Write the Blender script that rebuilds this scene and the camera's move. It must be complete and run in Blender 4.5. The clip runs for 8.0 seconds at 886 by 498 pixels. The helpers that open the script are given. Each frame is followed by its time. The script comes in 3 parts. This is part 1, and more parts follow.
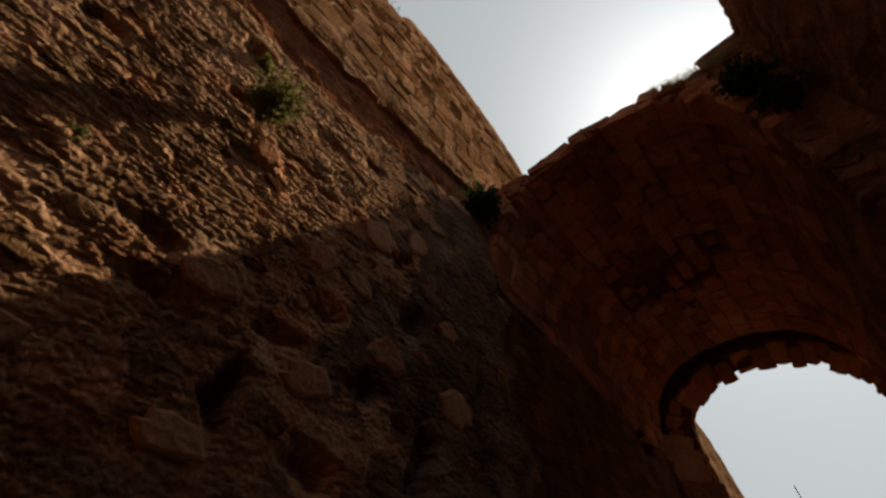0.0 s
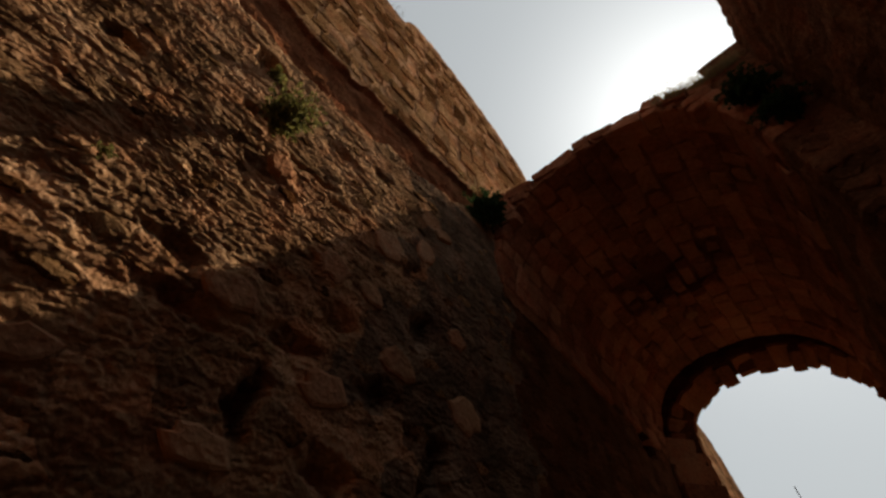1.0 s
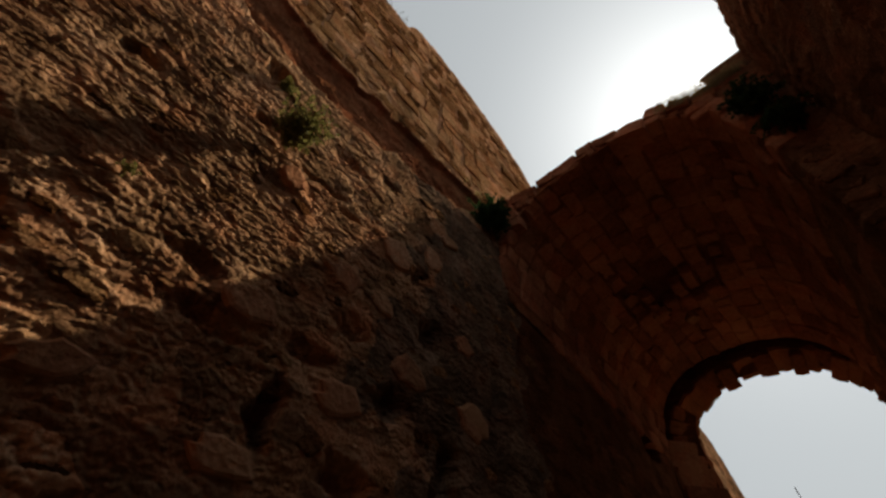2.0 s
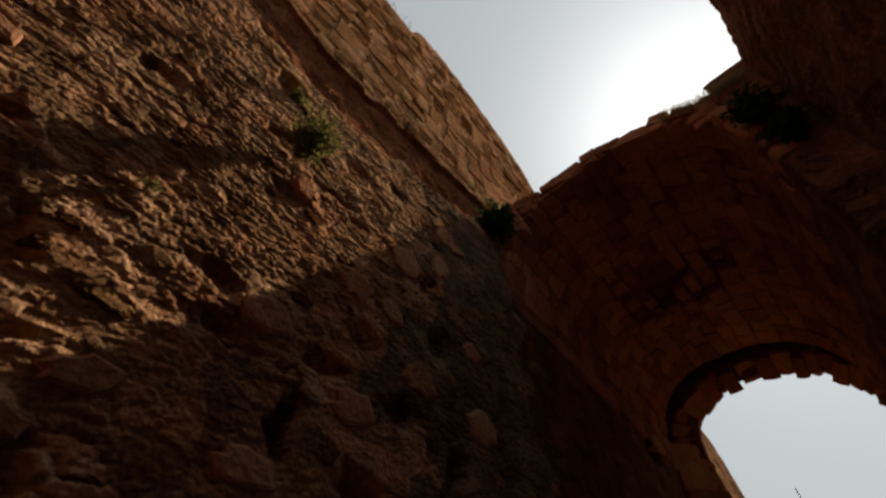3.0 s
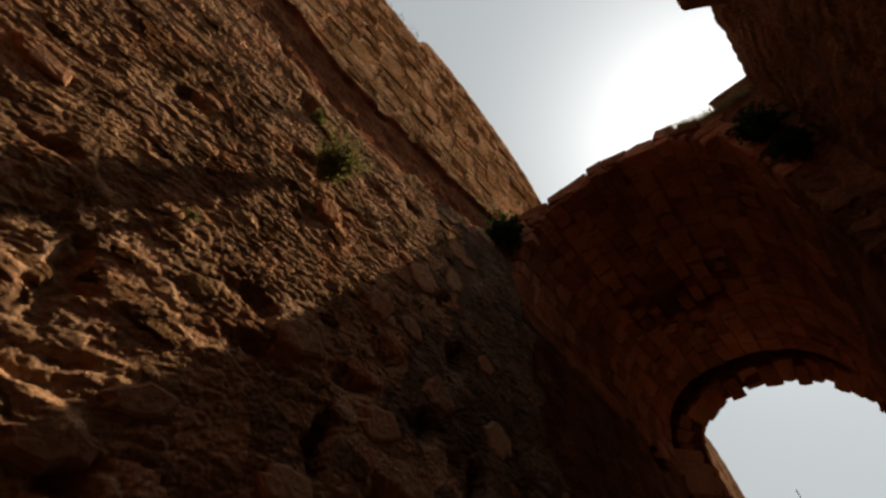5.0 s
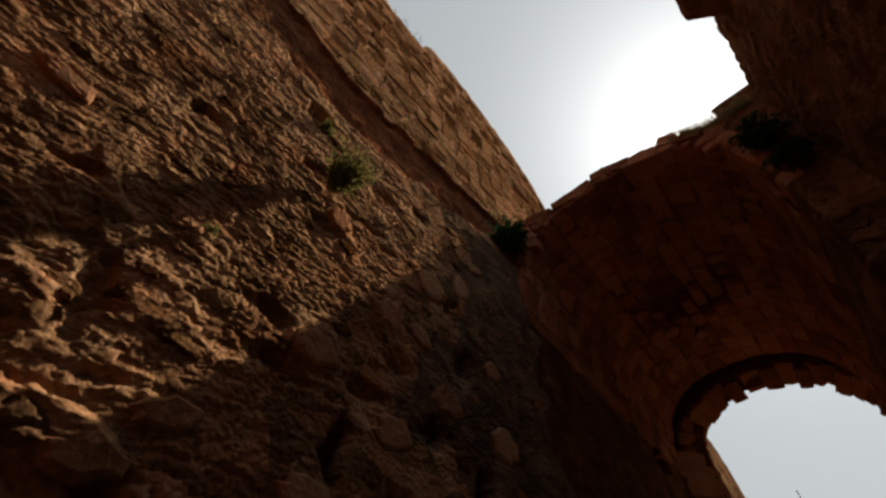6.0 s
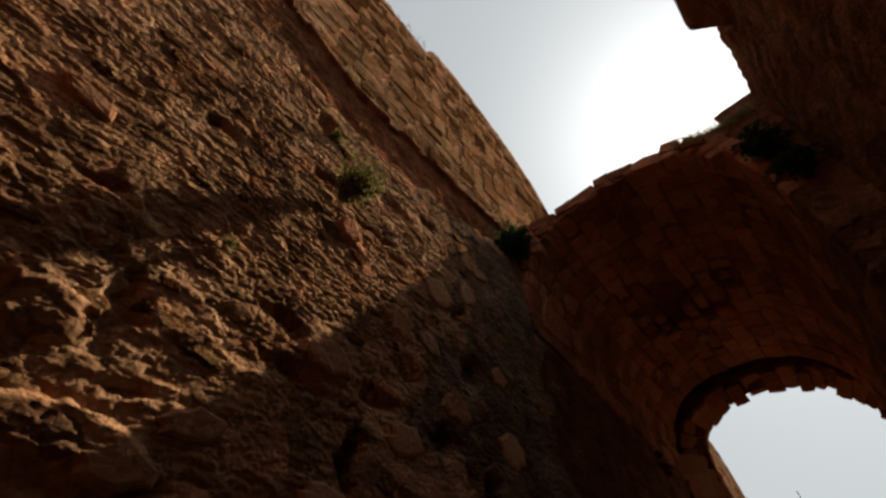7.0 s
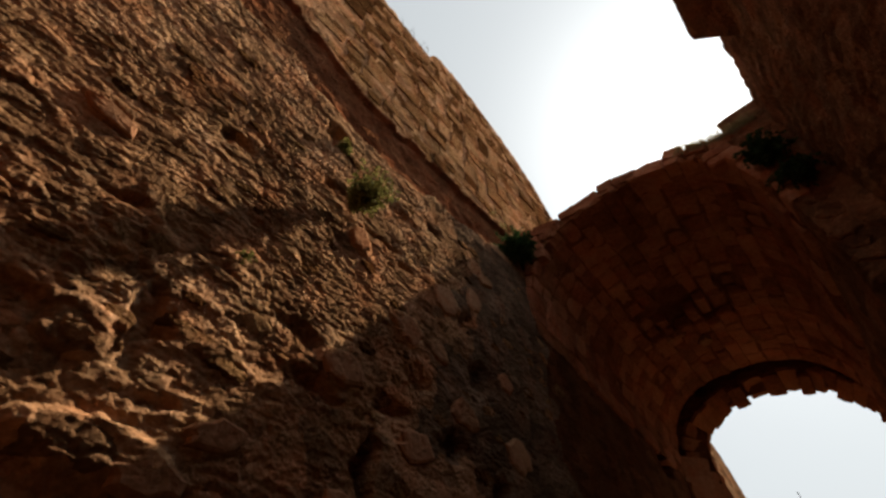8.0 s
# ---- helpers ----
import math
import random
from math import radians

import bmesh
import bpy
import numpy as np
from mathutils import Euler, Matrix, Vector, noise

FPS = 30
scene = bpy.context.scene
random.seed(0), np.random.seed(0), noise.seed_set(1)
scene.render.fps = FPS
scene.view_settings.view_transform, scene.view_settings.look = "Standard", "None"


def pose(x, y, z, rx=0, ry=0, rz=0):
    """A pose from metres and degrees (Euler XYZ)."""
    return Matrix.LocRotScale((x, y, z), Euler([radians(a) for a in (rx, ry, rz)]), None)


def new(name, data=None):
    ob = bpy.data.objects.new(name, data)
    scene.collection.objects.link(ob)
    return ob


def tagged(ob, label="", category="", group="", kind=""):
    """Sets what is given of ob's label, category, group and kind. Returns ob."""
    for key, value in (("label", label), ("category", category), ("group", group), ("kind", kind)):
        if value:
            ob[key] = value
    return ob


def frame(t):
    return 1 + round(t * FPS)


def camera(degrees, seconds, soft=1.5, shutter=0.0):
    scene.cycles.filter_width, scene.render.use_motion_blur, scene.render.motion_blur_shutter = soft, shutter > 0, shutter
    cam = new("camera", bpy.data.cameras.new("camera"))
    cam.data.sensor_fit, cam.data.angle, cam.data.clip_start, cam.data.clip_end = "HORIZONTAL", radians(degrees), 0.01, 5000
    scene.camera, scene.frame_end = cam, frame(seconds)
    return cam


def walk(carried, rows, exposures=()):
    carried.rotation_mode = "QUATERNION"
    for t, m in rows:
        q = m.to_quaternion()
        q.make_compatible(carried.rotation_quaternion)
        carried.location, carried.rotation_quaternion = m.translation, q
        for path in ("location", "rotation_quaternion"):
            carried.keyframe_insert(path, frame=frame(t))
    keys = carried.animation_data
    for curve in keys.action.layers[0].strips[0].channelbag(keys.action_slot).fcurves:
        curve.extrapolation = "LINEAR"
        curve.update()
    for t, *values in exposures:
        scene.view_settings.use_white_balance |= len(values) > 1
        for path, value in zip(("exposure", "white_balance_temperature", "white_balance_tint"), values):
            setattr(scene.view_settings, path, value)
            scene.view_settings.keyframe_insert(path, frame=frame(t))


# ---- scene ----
# A ruined vaulted stone passage. Plan units: 1 U = 0.06 m; x across, y along the passage, z up.
U = 0.06
EYE = 1.3
LENS = 90.08
PITCH, YAW = 49.91, 40.87
SPEED = (0.1642, -1.9116, 0.0)       # plan units a second, straight backwards on a slider

cam = camera(LENS, 8.0, soft=2.6, shutter=0.5)
TIMES = (0.0, 0.5, 1.0, 1.5, 3.0, 3.5, 4.0, 4.5, 6.0, 6.5, 7.0, 7.5, 8.0)
walk(cam, [(t, pose(SPEED[0] * U * t, SPEED[1] * U * t, EYE, 90 + PITCH, 0, YAW)) for t in TIMES],
     exposures=[(0.0, 0.45), (6.5, 0.47), (7.0, 0.6), (7.5, 0.8), (8.0, 0.93)])

# ---- light ----
SUN_DIR = Vector((0.1337, 0.6036, 0.7860)).normalized()
world = bpy.data.worlds.new("world")
scene.world = world
world.use_nodes = True
nt = world.node_tree
sky = nt.nodes.new("ShaderNodeTexSky")
sky.sky_type = 'NISHITA'
sky.sun_disc = False
sky.sun_elevation = math.asin(SUN_DIR.z)
sky.sun_rotation = math.atan2(SUN_DIR.x, SUN_DIR.y)
sky.air_density, sky.dust_density, sky.ozone_density = 1.3, 4.5, 0.8
background = nt.nodes["Background"]
background.inputs["Strength"].default_value = 0.036
softer = nt.nodes.new("ShaderNodeHueSaturation")
softer.inputs["Saturation"].default_value = 0.45
nt.links.new(sky.outputs[0], softer.inputs["Color"])
haze = nt.nodes.new("ShaderNodeMix")        # pale dust haze over the whole sky
haze.data_type = 'RGBA'
haze.inputs["Factor"].default_value = 0.5
haze.inputs["B"].default_value = (14.6, 15.4, 15.5, 1)
cool = nt.nodes.new("ShaderNodeVectorMath")
cool.operation = 'MULTIPLY'
cool.inputs[1].default_value = (0.93, 1.0, 1.05)
nt.links.new(softer.outputs["Color"], cool.inputs[0])
nt.links.new(cool.outputs[0], haze.inputs["A"])
nt.links.new(haze.outputs["Result"], background.inputs["Color"])
sun_data = bpy.data.lights.new("sun", 'SUN')
sun_data.energy, sun_data.angle, sun_data.color = 4.9, radians(0.5), (1.0, 0.85, 0.63)
sun = new("sun", sun_data)
sun.rotation_euler = SUN_DIR.to_track_quat("Z", "Y").to_euler()


# ---- materials ----
def stone_material(name, dark, mid, pale, grain=1.0, bump=0.6, tint_by_piece=0.0, mosaic=0.0, depth=0.02, stain=(0.05, 0.035, 0.02), stain_amount=0.5):
    """Weathered limestone: blotches, fine grain, pits, dark lichen stains; metres."""
    m = bpy.data.materials.new(name)
    m.use_nodes = True
    t = m.node_tree
    N, K = t.nodes.new, t.links.new
    bsdf = t.nodes["Principled BSDF"]
    bsdf.inputs["Roughness"].default_value = 1.0
    bsdf.inputs["Specular IOR Level"].default_value = 0.0        # dusty stone has no sheen
    geo = N("ShaderNodeNewGeometry")
    def noise_tex(scale, detail, rough):
        n = N("ShaderNodeTexNoise")
        n.inputs["Scale"].default_value, n.inputs["Detail"].default_value, n.inputs["Roughness"].default_value = scale, detail, rough
        K(geo.outputs["Position"], n.inputs["Vector"])
        return n
    large = noise_tex(2.2 * grain, 5, 0.6)
    fine = noise_tex(26 * grain, 6, 0.7)
    ramp = N("ShaderNodeValToRGB")
    e = ramp.color_ramp.elements
    e[0].position, e[0].color = 0.3, (*dark, 1)
    e[1].position, e[1].color = 0.72, (*pale, 1)
    e.new(0.5).color = (*mid, 1)
    mixv = N("ShaderNodeMath")
    mixv.operation = 'MULTIPLY_ADD'
    K(fine.outputs["Fac"], mixv.inputs[0])
    mixv.inputs[1].default_value = 0.55
    half = N("ShaderNodeMath")
    half.operation = 'MULTIPLY'
    half.inputs[1].default_value = 0.45
    K(large.outputs["Fac"], half.inputs[0])
    K(half.outputs[0], mixv.inputs[2])
    last = mixv.outputs[0]
    if tint_by_piece:
        info = N("ShaderNodeObjectInfo")
        add = N("ShaderNodeMath")
        add.operation = 'MULTIPLY_ADD'
        K(info.outputs["Random"], add.inputs[0])
        add.inputs[1].default_value = tint_by_piece
        sub = N("ShaderNodeMath")
        sub.operation = 'SUBTRACT'
        sub.inputs[1].default_value = tint_by_piece / 2
        K(last, sub.inputs[0])
        K(sub.outputs[0], add.inputs[2])
        last = add.outputs[0]
    K(last, ramp.inputs["Fac"])
    blotch = noise_tex(0.9, 4, 0.65)
    sr = N("ShaderNodeValToRGB")
    sr.color_ramp.elements[0].position, sr.color_ramp.elements[1].position = 0.52, 0.72
    K(blotch.outputs["Fac"], sr.inputs["Fac"])
    amount = N("ShaderNodeMath")
    amount.operation = 'MULTIPLY'
    amount.inputs[1].default_value = stain_amount
    K(sr.outputs["Color"], amount.inputs[0])
    mix = N("ShaderNodeMix")
    mix.data_type = 'RGBA'
    K(amount.outputs[0], mix.inputs["Factor"])
    K(ramp.outputs["Color"], mix.inputs["A"])
    mix.inputs["B"].default_value = (*stain, 1)
    patch = noise_tex(3.1, 3, 0.55)
    pr = N("ShaderNodeValToRGB")
    pe = pr.color_ramp.elements
    pe[0].position, pe[0].color = 0.36, (1.12, 0.86, 0.72, 1)
    pe[1].position, pe[1].color = 0.64, (1.0, 0.94, 0.82, 1)
    pe.new(0.5).color = (1.04, 0.95, 0.88, 1)
    K(patch.outputs["Fac"], pr.inputs["Fac"])
    hue = N("ShaderNodeMix")
    hue.data_type, hue.blend_type = 'RGBA', 'MULTIPLY'
    hue.inputs["Factor"].default_value = 0.9
    K(mix.outputs["Result"], hue.inputs["A"])
    K(pr.outputs["Color"], hue.inputs["B"])
    colour = hue.outputs["Result"]
    if mosaic:                               # each small stone of the rubble has its own shade
        warp = N("ShaderNodeVectorMath")
        warp.operation = 'MULTIPLY_ADD'
        wn = noise_tex(9, 3, 0.6)
        K(wn.outputs["Color"], warp.inputs[0])
        warp.inputs[1].default_value = (0.10, 0.16, 0.10)
        K(geo.outputs["Position"], warp.inputs[2])
        scaled = N("ShaderNodeVectorMath")
        scaled.operation = 'MULTIPLY'
        scaled.inputs[1].default_value = (4.0, 4.2, 8.5)
        K(warp.outputs[0], scaled.inputs[0])
        cells = N("ShaderNodeTexVoronoi")
        cells.inputs["Scale"].default_value = 1.0
        K(scaled.outputs[0], cells.inputs["Vector"])
        split = N("ShaderNodeSeparateColor")
        K(cells.outputs["Color"], split.inputs[0])
        shade = N("ShaderNodeMapRange")
        shade.inputs["To Min"].default_value, shade.inputs["To Max"].default_value = 1 - mosaic, 1 + mosaic * 0.75
        K(split.outputs[0], shade.inputs["Value"])
        tone = N("ShaderNodeVectorMath")
        tone.operation = 'SCALE'
        K(colour, tone.inputs[0])
        K(shade.outputs[0], tone.inputs["Scale"])
        colour = tone.outputs[0]
    K(colour, bsdf.inputs["Base Color"])
    pits = N("ShaderNodeTexVoronoi")
    pits.inputs["Scale"].default_value = 38 * grain
    K(geo.outputs["Position"], pits.inputs["Vector"])
    hmix = N("ShaderNodeMath")
    hmix.operation = 'MULTIPLY_ADD'
    K(pits.outputs["Distance"], hmix.inputs[0])
    hmix.inputs[1].default_value = 0.5
    K(fine.outputs["Fac"], hmix.inputs[2])
    b = N("ShaderNodeBump")
    b.inputs["Strength"].default_value, b.inputs["Distance"].default_value = bump, depth
    finest = noise_tex(95 * grain, 4, 0.7)
    hmix2 = N("ShaderNodeMath")
    hmix2.operation = 'MULTIPLY_ADD'
    K(finest.outputs["Fac"], hmix2.inputs[0])
    hmix2.inputs[1].default_value = 0.4
    K(hmix.outputs[0], hmix2.inputs[2])
    K(hmix2.outputs[0], b.inputs["Height"])
    K(b.outputs["Normal"], bsdf.inputs["Normal"])
    return m


RUBBLE = stone_material("rubble_wall", (0.115, 0.058, 0.030), (0.315, 0.182, 0.104), (0.53, 0.365, 0.245), 1.0, 0.9, mosaic=0.5)
SLAB = stone_material("limestone_slab", (0.075, 0.037, 0.016), (0.185, 0.098, 0.045), (0.34, 0.203, 0.112), 0.9, 1.0, 0.5, depth=0.045)
VAULT = stone_material("vault_block", (0.13, 0.050, 0.028), (0.275, 0.115, 0.066), (0.41, 0.205, 0.128), 0.8, 0.8, 0.22)
JAMB = stone_material("jamb_stone", (0.12, 0.050, 0.025), (0.25, 0.108, 0.055), (0.36, 0.185, 0.105), 0.8, 0.6, 0.25)
PATCH = stone_material("flat_field_stone", (0.16, 0.080, 0.047), (0.31, 0.172, 0.104), (0.43, 0.265, 0.168), 0.8, 0.6, 0.2, stain_amount=0.3)
# greyer rubble whose low tone also carries the shade towards the vault
GREY = stone_material("grey_shaded_rubble", (0.065, 0.042, 0.029), (0.15, 0.100, 0.069), (0.26, 0.182, 0.130), 1.0, 0.9, mosaic=0.45)
SEAT = stone_material("red_mortar", (0.085, 0.032, 0.015), (0.185, 0.074, 0.037), (0.28, 0.135, 0.076), 1.2, 0.9, mosaic=0.3)
# darker copy of the rubble, with shade put into its colour
SHADED = stone_material("shaded_rubble", (0.085, 0.040, 0.022), (0.19, 0.094, 0.053), (0.31, 0.18, 0.11), 1.0, 0.9, mosaic=0.35)
# mortar, darkened in its colour to deepen the shade under the vault
SHADED_MORTAR = stone_material("shaded_mortar", (0.05, 0.02, 0.010), (0.105, 0.044, 0.022), (0.17, 0.082, 0.045), 1.2, 0.9, mosaic=0.35)
SOIL = stone_material("dusty_ground", (0.06, 0.040, 0.025), (0.112, 0.079, 0.050), (0.17, 0.122, 0.079), 1.0, 0.5)


def leaf_material(name, a, b):
    m = bpy.data.materials.new(name)
    m.use_nodes = True
    t = m.node_tree
    bsdf = t.nodes["Principled BSDF"]
    geo = t.nodes.new("ShaderNodeNewGeometry")
    ramp = t.nodes.new("ShaderNodeValToRGB")
    ramp.color_ramp.elements[0].color, ramp.color_ramp.elements[1].color = (*a, 1), (*b, 1)
    t.links.new(geo.outputs["Random Per Island"], ramp.inputs["Fac"])
    t.links.new(ramp.outputs["Color"], bsdf.inputs["Base Color"])
    bsdf.inputs["Roughness"].default_value = 0.85
    bsdf.inputs["Specular IOR Level"].default_value = 0.15
    thin = t.nodes.new("ShaderNodeBsdfTranslucent")
    t.links.new(ramp.outputs["Color"], thin.inputs["Color"])
    both = t.nodes.new("ShaderNodeMixShader")
    both.inputs["Fac"].default_value = 0.4
    t.links.new(bsdf.outputs[0], both.inputs[1])
    t.links.new(thin.outputs[0], both.inputs[2])
    t.links.new(both.outputs[0], t.nodes["Material Output"].inputs["Surface"])
    return m


LEAF = leaf_material("caper_leaf", (0.085, 0.082, 0.02), (0.21, 0.19, 0.06))
# near-black green: the shadow on these shrubs is part of the leaf colour
LEAF_SHADED = leaf_material("shaded_leaf", (0.015, 0.035, 0.012), (0.04, 0.07, 0.02))
STEM = leaf_material("dry_stem", (0.10, 0.07, 0.04), (0.18, 0.13, 0.07))


GRASS = leaf_material("dry_grass", (0.22, 0.17, 0.07), (0.34, 0.27, 0.12))
DARK_METAL = bpy.data.materials.new("dark_metal")
DARK_METAL.use_nodes = True
DARK_METAL.node_tree.nodes["Principled BSDF"].inputs["Base Color"].default_value = (0.06, 0.05, 0.045, 1)
DARK_METAL.node_tree.nodes["Principled BSDF"].inputs["Roughness"].default_value = 0.6
DARK_METAL.node_tree.nodes["Principled BSDF"].inputs["Metallic"].default_value = 0.7


# ---- numeric helpers ----
def w3(c, a, h):
    return (c * U, a * U, EYE + h * U)


def hash2(i, j, seed):
    x = np.sin(i * 127.1 + j * 311.7 + seed * 74.7) * 43758.5453
    return x - np.floor(x)


def value_noise(x, y, seed):
    i, j = np.floor(x), np.floor(y)
    u, v = x - i, y - j
    u, v = u * u * (3 - 2 * u), v * v * (3 - 2 * v)
    return ((hash2(i, j, seed) * (1 - u) + hash2(i + 1, j, seed) * u) * (1 - v)
            + (hash2(i, j + 1, seed) * (1 - u) + hash2(i + 1, j + 1, seed) * u) * v)


def fbm(x, y, seed, octaves=4):
    total, amp = 0 * x, 0.5
    for k in range(octaves):
        total = total + amp * (value_noise(x * 2 ** k, y * 2 ** k, seed + k) - 0.5)
        amp *= 0.5
    return total


def cobbles(x, y, seed, jitter=0.85):
    """Irregular stones: the gap to the joint (0 in the joint), each stone's own random number, and its own slanted plane (-1 to 1)."""
    i0, j0 = np.floor(x), np.floor(y)
    f1, f2, own, plane = np.full(x.shape, 9.0), np.full(x.shape, 9.0), np.zeros(x.shape), np.zeros(x.shape)
    for di in (-1, 0, 1):
        for dj in (-1, 0, 1):
            i, j = i0 + di, j0 + dj
            dx = x - (i + 0.5 + jitter * (hash2(i, j, seed) - 0.5))
            dy = y - (j + 0.5 + jitter * (hash2(i, j, seed + 9) - 0.5))
            d = np.hypot(dx, dy)
            near = d < f1
            f2 = np.where(near, f1, np.minimum(f2, d))
            own = np.where(near, hash2(i, j, seed + 5), own)
            plane = np.where(near, dx * (hash2(i, j, seed + 6) * 2 - 1) + dy * (hash2(i, j, seed + 7) * 2 - 1), plane)
            f1 = np.where(near, d, f1)
    return f2 - f1, own, plane


def rubble(x, y, seed, size):
    """Relief of rubble masonry in plan units: thin uneven courses of split stones, each with its own slant, worn joints, chips and pits."""
    wx = x + 2.2 * size * fbm(x / (4 * size), y / (4 * size), seed + 20)
    wy = y + 1.5 * size * fbm(x / (5 * size), y / (3 * size), seed + 30)
    gap, own, slant = cobbles(wx / (size * 2.3), wy / (size * 1.0), seed, 0.9)
    big = np.clip(gap * 4.0, 0, 1) ** 0.8 * (0.04 + 0.19 * own ** 1.5) + 0.125 * slant
    gap2, own2, slant2 = cobbles(wx / (size * 1.0) + 3.1, wy / (size * 0.44), seed + 3, 0.95)
    small = np.clip(gap2 * 3.2, 0, 1) ** 0.8 * (0.02 + 0.12 * own2 ** 1.3) + 0.075 * slant2
    gap3, own3, slant3 = cobbles(wx / (size * 0.46), wy / (size * 0.22), seed + 4, 0.95)
    tiny = np.clip(gap3 * 3.0, 0, 1) ** 0.8 * 0.085 * own3 + 0.045 * slant3
    worn = np.clip(0.55 + 2.6 * fbm(x / 8, y / 8, seed + 55, 3), 0.2, 1.0)
    chips = fbm(x / size * 0.9, y / size * 1.9, seed + 40, 5)
    whole = np.clip(0.5 + 3.5 * fbm(x / 6 + 40, y / 6, seed + 65, 2), 0, 1)
    return (big * (0.35 + 0.65 * whole) + small * (1.15 - 0.55 * whole) + tiny) * size * (0.45 + 0.55 * worn) + size * 0.085 * chips


def grid_mesh(name, pts, material):
    """A sheet from an array (rows, columns, 3) of world places."""
    r, c = pts.shape[:2]
    me = bpy.data.meshes.new(name)
    idx = np.arange(r * c).reshape(r, c)
    quads = np.stack([idx[:-1, :-1], idx[:-1, 1:], idx[1:, 1:], idx[1:, :-1]], -1).reshape(-1, 4)
    me.vertices.add(r * c)
    me.vertices.foreach_set("co", pts.reshape(-1).astype(np.float32))
    me.loops.add(quads.size)
    me.loops.foreach_set("vertex_index", quads.reshape(-1).astype(np.int32))
    me.polygons.add(len(quads))
    me.polygons.foreach_set("loop_start", np.arange(0, quads.size, 4, dtype=np.int32))
    me.update(calc_edges=True)
    me.validate()
    me.materials.append(material)
    return me


def part(name, bm, material, parent=None, label=""):
    me = bpy.data.meshes.new(name)
    bmesh.ops.recalc_face_normals(bm, faces=bm.faces)
    bm.to_mesh(me)
    bm.free()
    me.materials.append(material)
    ob = new(name, me)
    ob.parent = parent
    return tagged(ob, label) if label else ob


def hexa(bm, corners):
    """A box from eight corners: four of the back, then four of the front in the same order."""
    v = [bm.verts.new(p) for p in corners]
    for f in ((0, 1, 2, 3), (7, 6, 5, 4), (0, 4, 5, 1), (1, 5, 6, 2), (2, 6, 7, 3), (3, 7, 4, 0)):
        bm.faces.new([v[k] for k in f])


def box(bm, c0, c1, a0, a1, h0, h1):
    hexa(bm, [w3(*p) for p in ((c0, a0, h0), (c1, a0, h0), (c1, a1, h0), (c0, a1, h0),
                               (c0, a0, h1), (c1, a0, h1), (c1, a1, h1), (c0, a1, h1))])


# ---- ground ----
GROUND = -EYE / U
bm = bmesh.new()
bmesh.ops.create_grid(bm, x_segments=40, y_segments=40, size=2000)
for v in bm.verts:
    v.co.z = -0.02 if v.co.length > 8 else 0.0
ground = tagged(part("ground", bm, SOIL), "dusty earth ground of the ruined passage", "ground", kind="structure")

# ---- pieces: shared stone meshes, placed one by one ----
def block_mesh(name, rough, corner, material, seed, uneven=1.0):
    """A dressed stone of unit size, front at z 0.5: jittered outline, worn edges, a slightly hollow face."""
    rnd = random.Random(seed)
    base = [(-0.5, -0.5), (0, -0.5), (0.5, -0.5), (0.5, 0), (0.5, 0.5), (0, 0.5), (-0.5, 0.5), (-0.5, 0)]
    ring = [(x + rnd.uniform(-rough, rough), y + rnd.uniform(-rough, rough)) for x, y in base]
    bm = bmesh.new()
    rows = []
    for z, k in ((-0.5, 1.0), (0.28, 1.0), (0.43, 1 - corner * 0.45), (0.5, 1 - corner * 1.3)):
        rows.append([bm.verts.new((x * k * (0.97 if i % 2 == 0 and z > 0 else 1), y * k * (0.97 if i % 2 == 0 and z > 0 else 1), z + (rnd.uniform(-0.05, 0.05) * uneven if z > 0.3 else 0)))
                     for i, (x, y) in enumerate(ring)])
    for r0, r1 in zip(rows, rows[1:]):
        for i in range(8):
            bm.faces.new((r0[i], r0[(i + 1) % 8], r1[(i + 1) % 8], r1[i]))
    mid = bm.verts.new((rnd.uniform(-0.12, 0.12), rnd.uniform(-0.12, 0.12), 0.5 + rnd.uniform(-0.09, 0.08) * uneven))
    for i in range(8):
        bm.faces.new((rows[-1][i], rows[-1][(i + 1) % 8], mid))
    me = bpy.data.meshes.new(name)
    bm.to_mesh(me)
    bm.free()
    me.materials.append(material)
    return me


def rubble_mesh(name, material, seed):
    """An angular field stone of unit size, front towards +z."""
    rnd = random.Random(seed)
    n = rnd.choice((13, 14, 15))
    ring = []
    for i in range(n):
        th = 2 * math.pi * (i + rnd.uniform(-0.3, 0.3)) / n
        r = 0.5 * rnd.uniform(0.74, 1.12)
        ring.append((r * math.cos(th), r * math.sin(th)))
    bm = bmesh.new()
    rows = []
    tilt = (rnd.uniform(-0.12, 0.12), rnd.uniform(-0.12, 0.12))
    for z, k in ((-0.5, 1.0), (0.15, 1.0), (0.4, 0.92), (0.5, 0.74)):
        rows.append([bm.verts.new((x * k, y * k, z + (tilt[0] * x + tilt[1] * y + rnd.uniform(-0.03, 0.03) if z > 0 else 0))) for x, y in ring])
    for r0, r1 in zip(rows, rows[1:]):
        for i in range(n):
            bm.faces.new((r0[i], r0[(i + 1) % n], r1[(i + 1) % n], r1[i]))
    mid = bm.verts.new((0, 0, 0.5 + rnd.uniform(-0.02, 0.02)))
    for i in range(n):
        bm.faces.new((rows[-1][i], rows[-1][(i + 1) % n], mid))
    me = bpy.data.meshes.new(name)
    bm.to_mesh(me)
    bm.free()
    me.materials.append(material)
    return me


